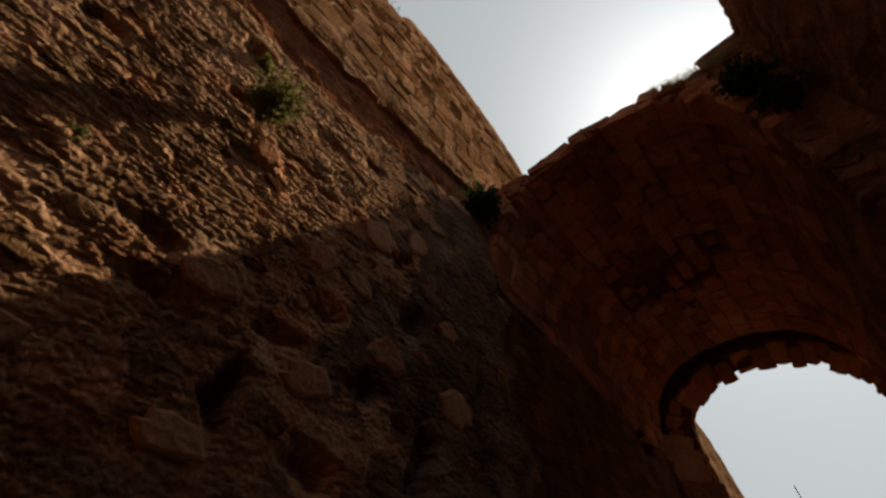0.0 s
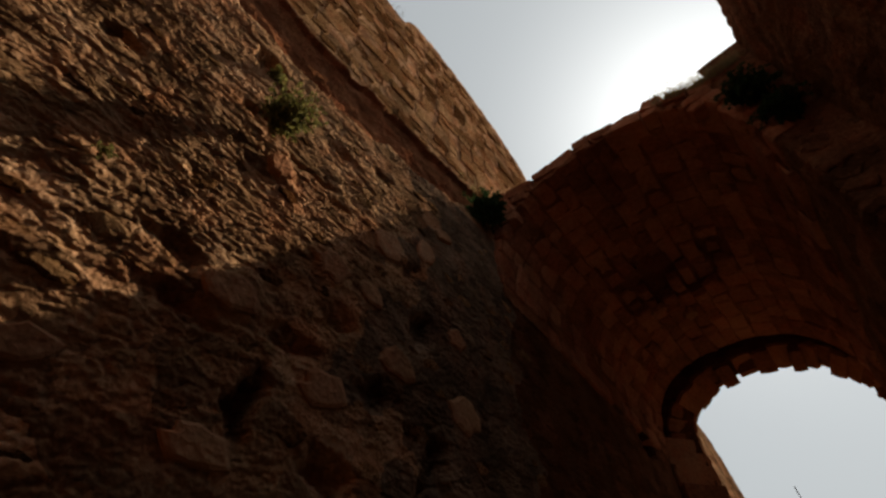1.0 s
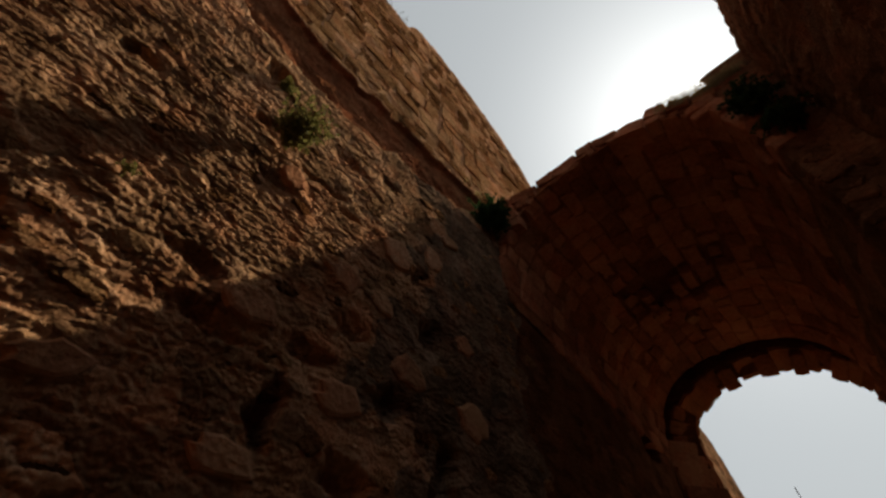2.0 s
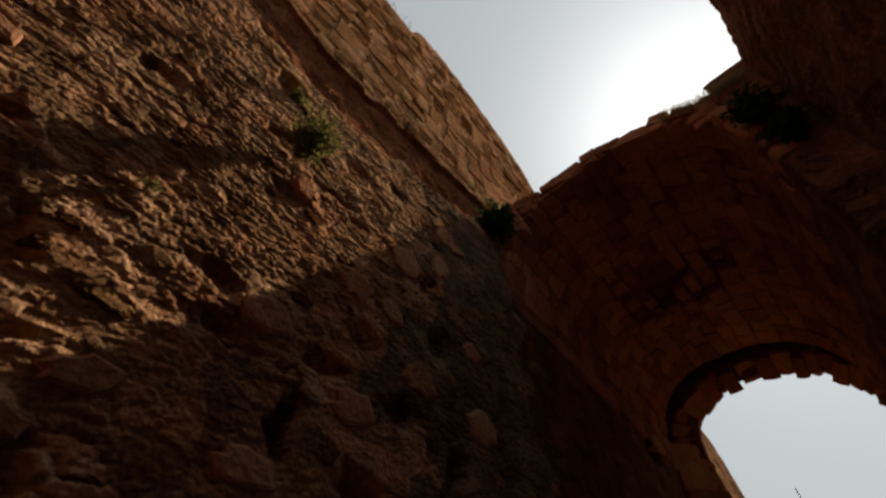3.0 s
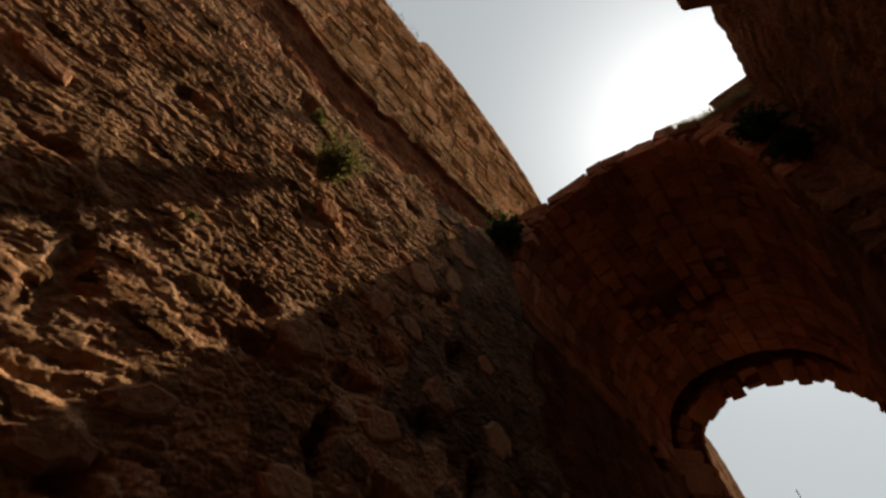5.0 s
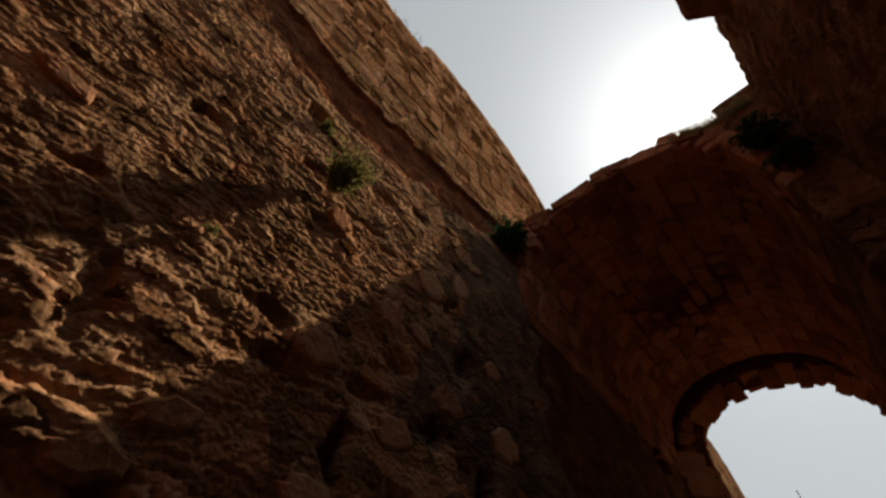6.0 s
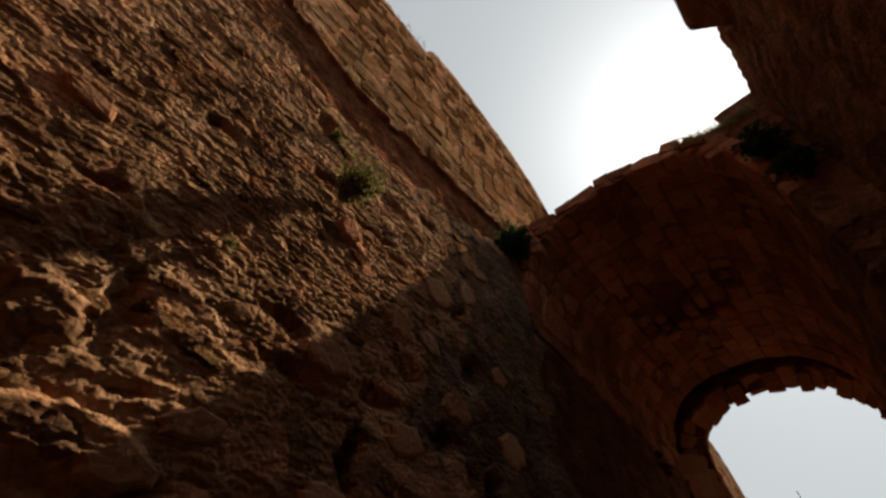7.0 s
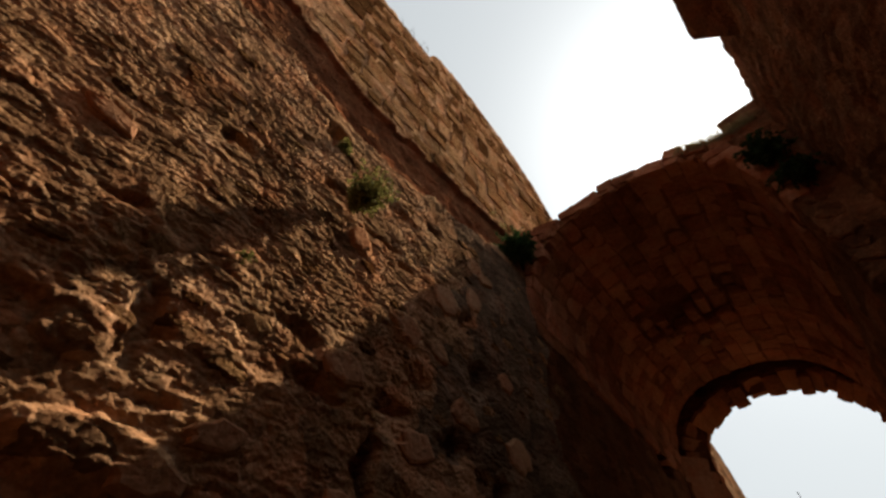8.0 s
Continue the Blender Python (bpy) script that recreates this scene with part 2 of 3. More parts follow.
def frame_at(place, along, out):
    """A turn whose x runs along and whose z points out of the face, at a place."""
    z = Vector(out).normalized()
    x = Vector(along)
    x = (x - z * x.dot(z)).normalized()
    y = z.cross(x)
    return Matrix.Translation(place) @ Matrix((x, y, z)).transposed().to_4x4()


def piece(name, me, parent, m, size, label=""):
    ob = new(name, me)
    ob.parent = parent
    ob.matrix_basis = m @ Matrix.Diagonal((size[0] * U, size[1] * U, size[2] * U, 1))
    return tagged(ob, label) if label else ob


# ---- west wall: thin-bedded rubble below, a torn-out vault seat, slabs above ----
WEST, EAST, RIM, END, DEEP = -30.4, 24.6, 51.0, 126.0, 131.5
# hollows and proud stones: along, height, half length, half height, depth
HOLLOWS = ((11.3, 18.1, 1.1, 2.6, 2.4), (-10.8, 21.2, 1.0, 2.2, 1.0), (-7.8, 16.4, 1.2, 0.8, 0.45), (-17.2, 30.5, 1.4, 0.9, 0.9), (-12.9, 46.3, 1.6, 0.9, 0.9),
           (-4.0, 10.6, 1.8, 1.0, 1.2), (0.8, 28.0, 2.0, 1.1, 0.9), (-2.6, 64.4, 1.3, 2.2, 1.9), (-0.7, 51.5, 1.2, 1.0, 1.0), (-13.6, 24.4, 1.8, 0.7, 0.4),
           (3.8, 23.2, 2.6, 0.8, 1.0), (17.5, 30.5, 1.8, 1.6, 1.2), (24.5, 24.5, 2.4, 1.6, 1.5), (30.5, 37.0, 1.8, 2.4, 1.3), (110.1, 51.6, 3.4, 2.7, 5.0),
           (33.0, 20.0, 1.9, 4.0, 1.7), (45.0, 35.0, 1.5, 3.5, 1.2), (13.5, 25.5, 2.4, 0.9, 1.2), (28.0, 45.0, 1.6, 1.8, 1.2), (20.0, 15.5, 2.0, 1.6, 1.6),
           (9.0, 49.0, 2.6, 0.5, 0.8), (13.5, 47.5, 1.8, 0.6, 0.8), (12.0, 58.0, 2.4, 0.8, 0.9), (20.0, 62.0, 1.6, 1.2, 0.9))
BOSSES = ((-9.3, 12.6, 4.4, 1.3, 0.9), (-5.0, 21.4, 3.2, 0.8, 0.16), (-14.0, 18.6, 1.8, 1.8, 0.4), (5.6, 45.0, 1.6, 1.8, 0.35),
          (-17.0, 20.5, 2.4, 1.0, 0.4), (6.8, 27.2, 3.2, 2.2, 0.3), (15.2, 36.2, 2.6, 2.2, 0.4))


def wall_top(a):
    return np.interp(a, [-70, 0, 7, 17.5, 19.0, 21.5, 32, 49, 66, 80, 88, 120, 192, 196, 202, 207, 240], [162, 161.5, 158.5, 158, 164, 168, 167.5, 164.3, 157.4, 149, 139.5, 121, 82.5, 79, 74, 69, 40])


def band_low(a):
    return np.interp(a, [-60, -15, -9, -2, 4, 14, 25, 38, 50], [76, 73, 70, 69, 67.5, 69, 70, 73, 77])


def band_high(a):
    return np.interp(a, [-60, -18, -7, 0, 13, 30, 43, 60], [98, 92.5, 87, 84.6, 85.4, 86.2, 87, 88])


def west_base(a, h):
    """The wall's face without its small stones."""
    lo, hi = band_low(a), band_high(a)
    n = fbm(a / 5, h / 5, 70, 4) * 2.6
    in_band = np.clip((h - lo - 1.2 - n * 2.0) / 2.2, 0, 1) * np.clip((hi - h + n) / 0.6, 0, 1) * np.clip((50 - a) / 4, 0, 1)
    above = np.clip((h - hi + n * 0.7) / 1.4, 0, 1)
    sag = 0.7 * np.exp(-((a + 9) / 9) ** 2 - ((h - 9.5) / 5) ** 2)          # slight hollow added to raise the cast shadow's edge here
    face = 0.45 * fbm(a / 18, h / 18, 60, 2) * (1 - above) - sag - 1.9 * above - in_band * (1.5 + n * 1.0)
    wa, wh = 3.4 * fbm(a / 2.2, h / 2.2, 71, 4), 3.0 * fbm(a / 2.2, h / 2.2, 76, 4)
    for a0, h0, ra, rh, deep in HOLLOWS:
        q = np.sqrt(((a - a0 - wa) / ra) ** 2 + ((h - h0 + wh) / rh) ** 2)
        face = face - deep * np.clip(1.5 - q, 0, 1)
    for a0, h0, ra, rh, proud in BOSSES:
        q = np.sqrt(((a - a0 - wa * 0.7) / ra) ** 2 + ((h - h0 + wh * 0.5) / rh) ** 2)
        face = face + proud * np.clip((1.25 - q) * 2.5, 0, 1)
    return WEST + face - 0.5


def west_face(a, h):
    above = np.clip((h - band_high(a)) / 0.8, 0, 1)
    decayed = np.clip((13 + 1.25 * (a + 2) + 8 * fbm(a / 8, h / 8, 77, 3) - h) / 6, 0, 1) * (1 - above)
    coarse = rubble(a, h, 7, 2.4) * 0.15 * decayed * np.clip((70 - a) / 10, 0.3, 1)
    return west_base(a, h) + rubble(a, h, 1, 1.5) * (1.0 - 0.35 * above - 0.35 * seat(a, h)) + coarse - 0.35


def seat(a, h):
    """1 in the torn-out vault seat, 0 outside it."""
    n = fbm(a / 5, h / 5, 70, 4) * 2.6
    return ((h - band_low(a) - 1.2 - n * 2.0 > 0.6) & (band_high(a) - h + n > 0.1) & (a < 49)).astype(float)


a_line = np.concatenate([np.arange(-70, -34, 2.0), np.arange(-34, 15, 0.14), np.arange(15, 60, 0.21), np.arange(60, 132, 0.6), np.arange(132, 240, 1.2)])
v_low = np.concatenate([np.arange(GROUND - 1, 4, 0.6), np.arange(4, 8, 0.3), np.arange(8, 50, 0.14), np.arange(50, 98, 0.22)])
v_high = np.linspace(0, 1, 110)[1:]
A, _ = np.meshgrid(a_line, np.concatenate([v_low, v_high]))
top = np.maximum(wall_top(a_line) + 1.6 * fbm(a_line / 4, a_line * 0, 80, 4) + 1.0 * (value_noise(a_line / 3.3, a_line * 0, 81) > 0.65), 30)
Hh = np.concatenate([np.minimum(v_low[:, None], top[None, :] - 2), np.where(top[None, :] > 101, 98 + (top - 98)[None, :] * v_high[:, None], top[None, :] - 2 + 2 * v_high[:, None])])
Cc = west_face(A, Hh)
back = np.stack([np.full_like(a_line, WEST - 14) * U, a_line * U, EYE + top * U], -1)[None]
foot = np.stack([np.full_like(a_line, WEST - 14) * U, a_line * U, np.full_like(a_line, -0.1)], -1)[None]
pts = np.concatenate([np.stack([Cc * U, A * U, EYE + Hh * U], -1), back, foot])
west_mesh = grid_mesh("wall_west", pts, RUBBLE)
for m in (SHADED_MORTAR, SEAT, GREY):
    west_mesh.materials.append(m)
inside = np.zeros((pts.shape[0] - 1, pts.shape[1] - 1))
grey = (A + 34 * fbm(A / 9, Hh / 9, 85, 4) + 6 * fbm(A / 2, Hh / 2, 86, 3) > 27) & (A < 131) & (Hh < 74)      # greyer stone, also darkened to stand in for shade
# wall under the vault: its shade is put into the darker mortar colour
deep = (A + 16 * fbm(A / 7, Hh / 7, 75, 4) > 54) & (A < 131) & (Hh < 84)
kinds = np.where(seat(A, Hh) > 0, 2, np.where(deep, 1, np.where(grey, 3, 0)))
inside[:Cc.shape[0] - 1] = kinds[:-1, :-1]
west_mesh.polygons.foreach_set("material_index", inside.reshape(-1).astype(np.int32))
wall_west = tagged(new("wall_west", west_mesh), "tall sunlit rubble wall with a torn-out vault seat", "wall", kind="structure")

# ---- barrel vault ----
AXIS, HALF = -6.7, 23.9


def section(a):
    """The vault's inner outline at a, from the west springing to the east one: equal steps along the curve."""
    crown = float(np.interp(a, [51, 71, 98, 123, 140], [85.3, 81.6, 77.6, 76, 75.5]))
    spring = float(np.interp(a, [51, 123], [58, 52]))
    p = float(np.interp(a, [51, 123], [3.1, 2.5]))
    th = np.linspace(0, math.pi, 400)
    c = AXIS - HALF * np.sign(np.cos(th)) * np.abs(np.cos(th)) ** (2 / p)
    h = spring + (crown - spring) * np.sin(th) ** (2 / p)
    run = np.concatenate([[0], np.cumsum(np.hypot(np.diff(c), np.diff(h)))])
    s = np.linspace(0, run[-1], 201)
    return np.interp(s, run, c), np.interp(s, run, h), run[-1]


def soffit(a, s):
    c, h, _ = section(a)
    x = np.linspace(0, 1, 201)
    return float(np.interp(s, x, c)), float(np.interp(s, x, h))


def rim_top(c):
    return float(np.interp(c, [-31, -26.8, -19, -15, -9, -5, 0.6, 5.8, 10.6, 14.5, 18.3, 24, 40], [90.5, 89, 87, 88.4, 88.8, 89.6, 88, 86.4, 85.5, 83.3, 82.4, 82.7, 83.5]))


bm = bmesh.new()
rows_a = [(RIM + 0.5, 0), (56, 0), (64, 0), (75, 0), (82, 0), (83, 0), (90, 0), (98, 0), (99, 0), (110, 0), (END - 2.1, 0), (END - 2.0, 5), (END + 0.4, 5)]
lower, upper = [], []
for a, lift in rows_a:
    c, h, _ = section(a)
    c, h = c[::5], h[::5]
    fallen = 2.4 if 82.5 < a < 98.5 else 0.0          # stones have dropped out near the crown
    lower.append([bm.verts.new(w3(x, a, y + 0.15 + lift + (fallen if -19 < x < 6 else 0))) for x, y in zip(c, h)])
    upper.append([bm.verts.new(w3(x, a, max(y + lift + 2 + (3 if fallen else 0), rim_top(x) - 0.4 - (a - RIM) * 0.05))) for x, y in zip(c, h)])
cols = len(lower[0])
for i in range(len(rows_a) - 1):
    for k in range(cols - 1):
        bm.faces.new((lower[i][k], lower[i][k + 1], lower[i + 1][k + 1], lower[i + 1][k]))
        bm.faces.new((upper[i][k], upper[i + 1][k], upper[i + 1][k + 1], upper[i][k + 1]))
for k in range(cols - 1):
    bm.faces.new((lower[0][k], upper[0][k], upper[0][k + 1], lower[0][k + 1]))
    bm.faces.new((lower[-1][k], lower[-1][k + 1], upper[-1][k + 1], upper[-1][k]))
vault = tagged(part("vault", bm, SEAT), "broken reddish barrel vault spanning the passage", "vault", kind="structure")

# ---- end wall with the arched opening ----
ARC_C, ARC_H, ARC_R, ARC_RISE = -3.4, 55.0, 19.7, 15.0


def splay(th):
    """How much wider the opening is on its inner side; th from 0 at the west springing."""
    return 3.3 + 0.5 * math.cos(th) + 3.0 * max(0.0, 1 - th / 0.7)


def opening(k, n, grow=0.0):
    th = math.pi * k / n
    c, h, inward = arch_point(th)
    return c - inward.x * grow, h - inward.z * grow


def arch_point(th):
    """Place and inward normal on the flattened arch of the opening."""
    p = 2.8 if th < math.pi / 2 else 2.0          # the west shoulder is squarer
    cs, sn = math.cos(th), max(math.sin(th), 1e-6)
    x, z = math.copysign(abs(cs) ** (2 / p), cs), sn ** (2 / p)
    inward = Vector((math.copysign(abs(x) ** (p - 1), x) / ARC_R, 0, -z ** (p - 1) / ARC_RISE)).normalized()
    return ARC_C - ARC_R * x, ARC_H + ARC_RISE * z, inward


bm = bmesh.new()
n = 40
outer = [(WEST - 3, GROUND)] + [(max(WEST - 3, min(EAST + 3, ARC_C - 40 * math.cos(math.pi * k / n))), min(86, ARC_H + 45 * math.sin(math.pi * k / n))) for k in range(n + 1)] + [(EAST + 3, GROUND)]
for a0 in (END + 0.4, DEEP - 1.2):
    wide = 1.0 if a0 < END + 1 else 0.0
    outline = [(ARC_C - ARC_R - 0.8 - wide * 6.8, GROUND)] + [opening(k, n, 0.8 + wide * splay(math.pi * k / n)) for k in range(n + 1)] + [(ARC_C + ARC_R + 0.6, GROUND)]
    ins = [bm.verts.new(w3(c, a0, h)) for c, h in outline]
    out = [bm.verts.new(w3(c, a0, h)) for c, h in outer]
    for k in range(len(ins) - 1):
        bm.faces.new((ins[k], ins[k + 1], out[k + 1], out[k]))
    if a0 < END + 1:
        first = (ins, out)
for k in range(len(outline) - 1):
    bm.faces.new((first[0][k], first[0][k + 1], ins[k + 1], ins[k]))
    bm.faces.new((first[1][k], out[k], out[k + 1], first[1][k + 1]))
wall_north = tagged(part("wall_north", bm, SHADED_MORTAR), "end wall of the passage with an arched opening", "wall", kind="structure")


# ---- east wall: set back in the open part, forward under the vault ----
def east_face(a, h):
    jut = np.clip((31.85 - a) / 0.8, 0, 1) * np.clip((h - 77.0) / 7.5, 0, 1)
    relief = rubble(a, h, 101, 2.2) * (1 - 0.5 * jut) + 2.0 * fbm(a / 12, h / 12, 160, 3) * (1 - jut)
    bulge = jut * 4.4
    under = np.clip((a - RIM + 0.3) / 0.4, 0, 1) * 7.4
    hole = 4.0 * np.clip(1.5 - np.sqrt(((a - 60.4) / 2.2) ** 2 + ((h - 40.8) / 2.2) ** 2), 0, 1)
    return EAST - relief + 0.6 - bulge - under + hole


a_e = np.concatenate([np.arange(-70, -10, 1.5), np.arange(-10, 29, 0.5), np.arange(29, 34, 0.15), np.arange(34, 50, 0.5), np.arange(50, 53, 0.1), np.arange(53, 90, 0.5), np.arange(90, 132, 1.0)])
top_e = np.interp(a_e, [-70, 20, 33, 36, 43, 51, 52, 132], [88, 86.6, 86.3, 86.6, 86.4, 86.3, 83, 80]) + 1.3 * fbm(a_e / 3, a_e * 0, 180, 4)
v_e = np.linspace(0, 1, 260)
A2, V2 = np.meshgrid(a_e, v_e)
H2 = GROUND - 1 + (top_e[None, :] - GROUND + 1) * V2
pts = np.concatenate([np.stack([east_face(A2, H2) * U, A2 * U, EYE + H2 * U], -1),
                      np.stack([np.full_like(a_e, EAST + 14) * U, a_e * U, EYE + top_e * U], -1)[None],
                      np.stack([np.full_like(a_e, EAST + 14) * U, a_e * U, np.full_like(a_e, -0.1)], -1)[None]])
wall_east = tagged(new("wall_east", grid_mesh("wall_east", pts, SHADED)), "dark rubble wall in shade with a broken crest", "wall", kind="structure")

# ---- south closure behind the camera: unseen, added to block sky and bounce sun ----
bm = bmesh.new()
box(bm, WEST - 14, EAST + 14, -76, -70, GROUND, 100)
wall_south = tagged(part("wall_south", bm, SHADED), "unseen rubble wall added behind to block sky and bounce sun", "wall", kind="structure")


# ---- unseen roof behind the camera, added to hold back sky light ----
bm = bmesh.new()
box(bm, WEST - 14, EAST + 14, -76, -58, 100, 106)
ceiling = tagged(part("ceiling", bm, SHADED_MORTAR), "unseen stone roof added behind to hold back sky light", "ceiling", kind="structure")


# ---- plants ----
def leaf(bm, at, direction, up, size):
    d, side = direction.normalized(), direction.cross(up)
    if side.length < 1e-4:
        side = direction.cross(Vector((1, 0, 0.3)))
    side = side.normalized()
    nrm = side.cross(d)
    p = [at, at + d * size * 0.5 + side * size * 0.3 + nrm * size * 0.07, at + d * size, at + d * size * 0.5 - side * size * 0.3 + nrm * size * 0.07]
    bm.faces.new([bm.verts.new(q) for q in p])


def stem_tube(bm, points, r0, r1):
    rows = []
    for i, p in enumerate(points):
        t = (points[min(i + 1, len(points) - 1)] - points[max(i - 1, 0)]).normalized()
        s = t.cross(Vector((0.3, 0.2, 0.9))).normalized()
        b = t.cross(s)
        r = r0 + (r1 - r0) * i / (len(points) - 1)
        rows.append([bm.verts.new(p + (s * math.cos(k * 2.094) + b * math.sin(k * 2.094)) * r) for k in range(3)])
    for q0, q1 in zip(rows, rows[1:]):
        for k in range(3):
            bm.faces.new((q0[k], q0[(k + 1) % 3], q1[(k + 1) % 3], q1[k]))


def wall_shrub(place, out, spread, reach, droop, stems, leaves_each, leaf_size, material, label, seed):
    """A shrub rooted in a joint: arching stems in a fan with small leaves along them."""
    rnd = random.Random(seed)
    root = new("shrub")
    root.location = place
    wood, green = bmesh.new(), bmesh.new()
    out = Vector(out).normalized()
    for s in range(stems):
        d = (out + Vector((rnd.gauss(0, spread), rnd.gauss(0, spread), rnd.gauss(0, spread)))).normalized()
        length = reach * rnd.uniform(0.45, 1.0)
        pos, points = Vector((0, 0, 0)), [Vector((0, 0, 0))]
        for i in range(6):
            d = (d + Vector((rnd.gauss(0, 0.16), rnd.gauss(0, 0.16), rnd.gauss(0, 0.16) - droop))).normalized()
            pos = pos + d * length / 6
            points.append(pos.copy())
        stem_tube(wood, points, 0.004, 0.0012)
        for i in range(leaves_each):
            t = rnd.uniform(0.25, 1.0) * 6
            k = min(int(t), 5)
            at = points[k].lerp(points[k + 1], t - k)
            leaf(green, at, Vector((rnd.gauss(0, 1), rnd.gauss(0, 1), rnd.gauss(0.1, 1))), Vector((rnd.gauss(0, 1), rnd.gauss(0, 1), 1)), leaf_size * rnd.uniform(0.6, 1.25))
    part("branchwork", wood, STEM, root)
    part("foliage", green, material, root)
    return tagged(root, label, "shrub")


def on_west(a, h, lift=0.0):
    return Vector(w3(float(west_base(np.array([a]), np.array([h]))[0]) + lift, a, h))


wall_shrub(on_west(2.2, 49.2, 0.2), (1.0, 0.0, 0.1), 0.22, 0.46, 0.07, 150, 24, 0.032, LEAF, "olive-green caper shrub hanging from the rubble wall", 1)
wall_shrub(on_west(-1.2, 63.0, 0.0), (0.5, 0.3, -0.8), 0.6, 0.15, 0.12, 60, 20, 0.026, LEAF, "small green shrub in a dark wall joint", 2)
wall_shrub(on_west(-7.0, 31.5, 0.2), (0.8, 0.2, -0.2), 0.6, 0.10, 0.1, 12, 12, 0.018, LEAF, "tiny green tuft in the sunlit wall", 3)
wall_shrub(Vector(w3(-30.2, 47.0, 81.0)), (0.7, -0.3, -0.7), 0.7, 0.42, 0.10, 230, 40, 0.040, LEAF_SHADED, "dense dark-green shrub where wall and vault meet", 4)
wall_shrub(Vector(w3(20.2, 50.3, 71.8)), (-0.2, -0.7, -0.5), 0.8, 0.36, 0.24, 110, 34, 0.040, LEAF_SHADED, "dark shrub on the broken rim beside the east wall", 5)
wall_shrub(Vector(w3(20.6, 50.3, 65.0)), (-0.1, -0.8, -0.5), 0.8, 0.36, 0.30, 90, 32, 0.038, LEAF_SHADED, "dark shrub hanging down the pier below the rim", 6)


def grass_tuft(place, count, height, seed):
    rnd = random.Random(seed)
    bm = bmesh.new()
    for i in range(count):
        x, y = rnd.gauss(0, 0.05), rnd.gauss(0, 0.05)
        lean = Vector((rnd.gauss(0, 0.35), rnd.gauss(-0.15, 0.35), 1)).normalized()
        side = Vector((rnd.gauss(0, 1), rnd.gauss(0, 1), 0)).normalized() * 0.0022
        b, hgt = Vector((x, y, 0)), height * rnd.uniform(0.4, 1)
        m = b + lean * hgt * 0.6
        t = b + lean * hgt + Vector((lean.x, lean.y, -0.1)) * hgt * 0.3
        q = [bm.verts.new(p) for p in (b - side, b + side, m + side * 0.8, m - side * 0.8, t)]
        bm.faces.new(q[:4])
        bm.faces.new((q[3], q[2], q[4]))
    ob = part("dry_grass", bm, GRASS)
    ob.location = place
    return tagged(ob, "dry yellow grass on the broken vault rim", "grass", kind="stuff")


for k, c in enumerate((9.8, 11.5, 12.6, 13.6, 15.0, 16.0, 17.0, 18.0, 19.0, 20.0, 21.0, 22.0, 23.0)):
    grass_tuft(Vector(w3(c, 50.2 + 0.4 * (k % 2), rim_top(c) - 1.75 + 0.4 * (k % 2))), 170, 0.08, 50 + k)
for k, (a, c) in enumerate(((40.0, -32.0), (44.5, -31.5))):
    grass_tuft(on_west(a, float(band_high(a)) + 0.3, 0.2), 60, 0.08, 70 + k)


def twig(place, height, lean, seed):
    rnd = random.Random(seed)
    bm = bmesh.new()
    pos, points = Vector((0, 0, 0)), [Vector((0, 0, 0))]
    d = Vector((lean, rnd.gauss(0, 0.2), 1)).normalized()
    for i in range(5):
        d = (d + Vector((rnd.gauss(0, 0.15), rnd.gauss(0, 0.15), 0))).normalized()
        pos = pos + d * height / 5
        points.append(pos.copy())
    stem_tube(bm, points, 0.006, 0.002)
    for i in range(1, 5):
        q = points[i] + Vector((rnd.gauss(0, 0.5), rnd.gauss(0, 0.5), 0.6)).normalized() * height * 0.25
        stem_tube(bm, [points[i], points[i].lerp(q, 0.5), q], 0.003, 0.001)
    ob = part("twig", bm, STEM)
    ob.location = place
    return tagged(ob, "dry bare twig on the crest of the wall", "twig", "twigs on the wall crest")


for k, a in enumerate((4.0, 7.0, 9.5, 11.0, 13.0, 14.5, 16.0)):
    h = float(wall_top(a))
    twig(Vector(w3(WEST - 2.6, a, h - 1.0)), 0.20 + 0.08 * (k % 3), 0.3, 90 + k)

# ---- a thin mast far beyond the opening ----
bm = bmesh.new()
mast = new("mast")
mast.location = (-31.2 * U, 460 * U, -0.02)
bmesh.ops.create_cone(bm, cap_ends=True, segments=8, radius1=0.05, radius2=0.022, depth=10.15, matrix=Matrix.Translation((0, 0, 5.075)))
part("pole", bm, DARK_METAL, mast)
bm = bmesh.new()
bmesh.ops.create_cone(bm, cap_ends=True, segments=10, radius1=0.14, radius2=0.11, depth=0.12, matrix=Matrix.Translation((0, 0, 0.06)))
part("base", bm, DARK_METAL, mast)
tagged(mast, "thin dark metal mast standing beyond the arch", "mast")

# ---- stones of the opening's arch and jambs ----
VB = [block_mesh("vault_block", 0.09, 0.20, VAULT, 200 + k, 0.7) for k in range(18)]
JB = [block_mesh("jamb_block", 0.03, 0.05, JAMB, 220 + k) for k in range(10)]
CB = [block_mesh("coping_block", 0.05, 0.10, VAULT, 240 + k) for k in range(8)]
PB = [rubble_mesh("pale_stone", PATCH, 440 + k) for k in range(10)]
SB = [block_mesh("slab", 0.07, 0.05, SLAB, 300 + k, 0.5) for k in range(14)]
EB = [rubble_mesh("face_stone", SHADED, 480 + k) for k in range(8)]
RB = [rubble_mesh("stone", SLAB, 400 + k) for k in range(18)]
rnd = random.Random(5)
edges, th = [], 0.02
while th < math.pi - 0.04:
    step = rnd.uniform(0.12, 0.21)
    edges.append((th, min(th + step, math.pi - 0.02)))
    th += step
LONG = DEEP - END
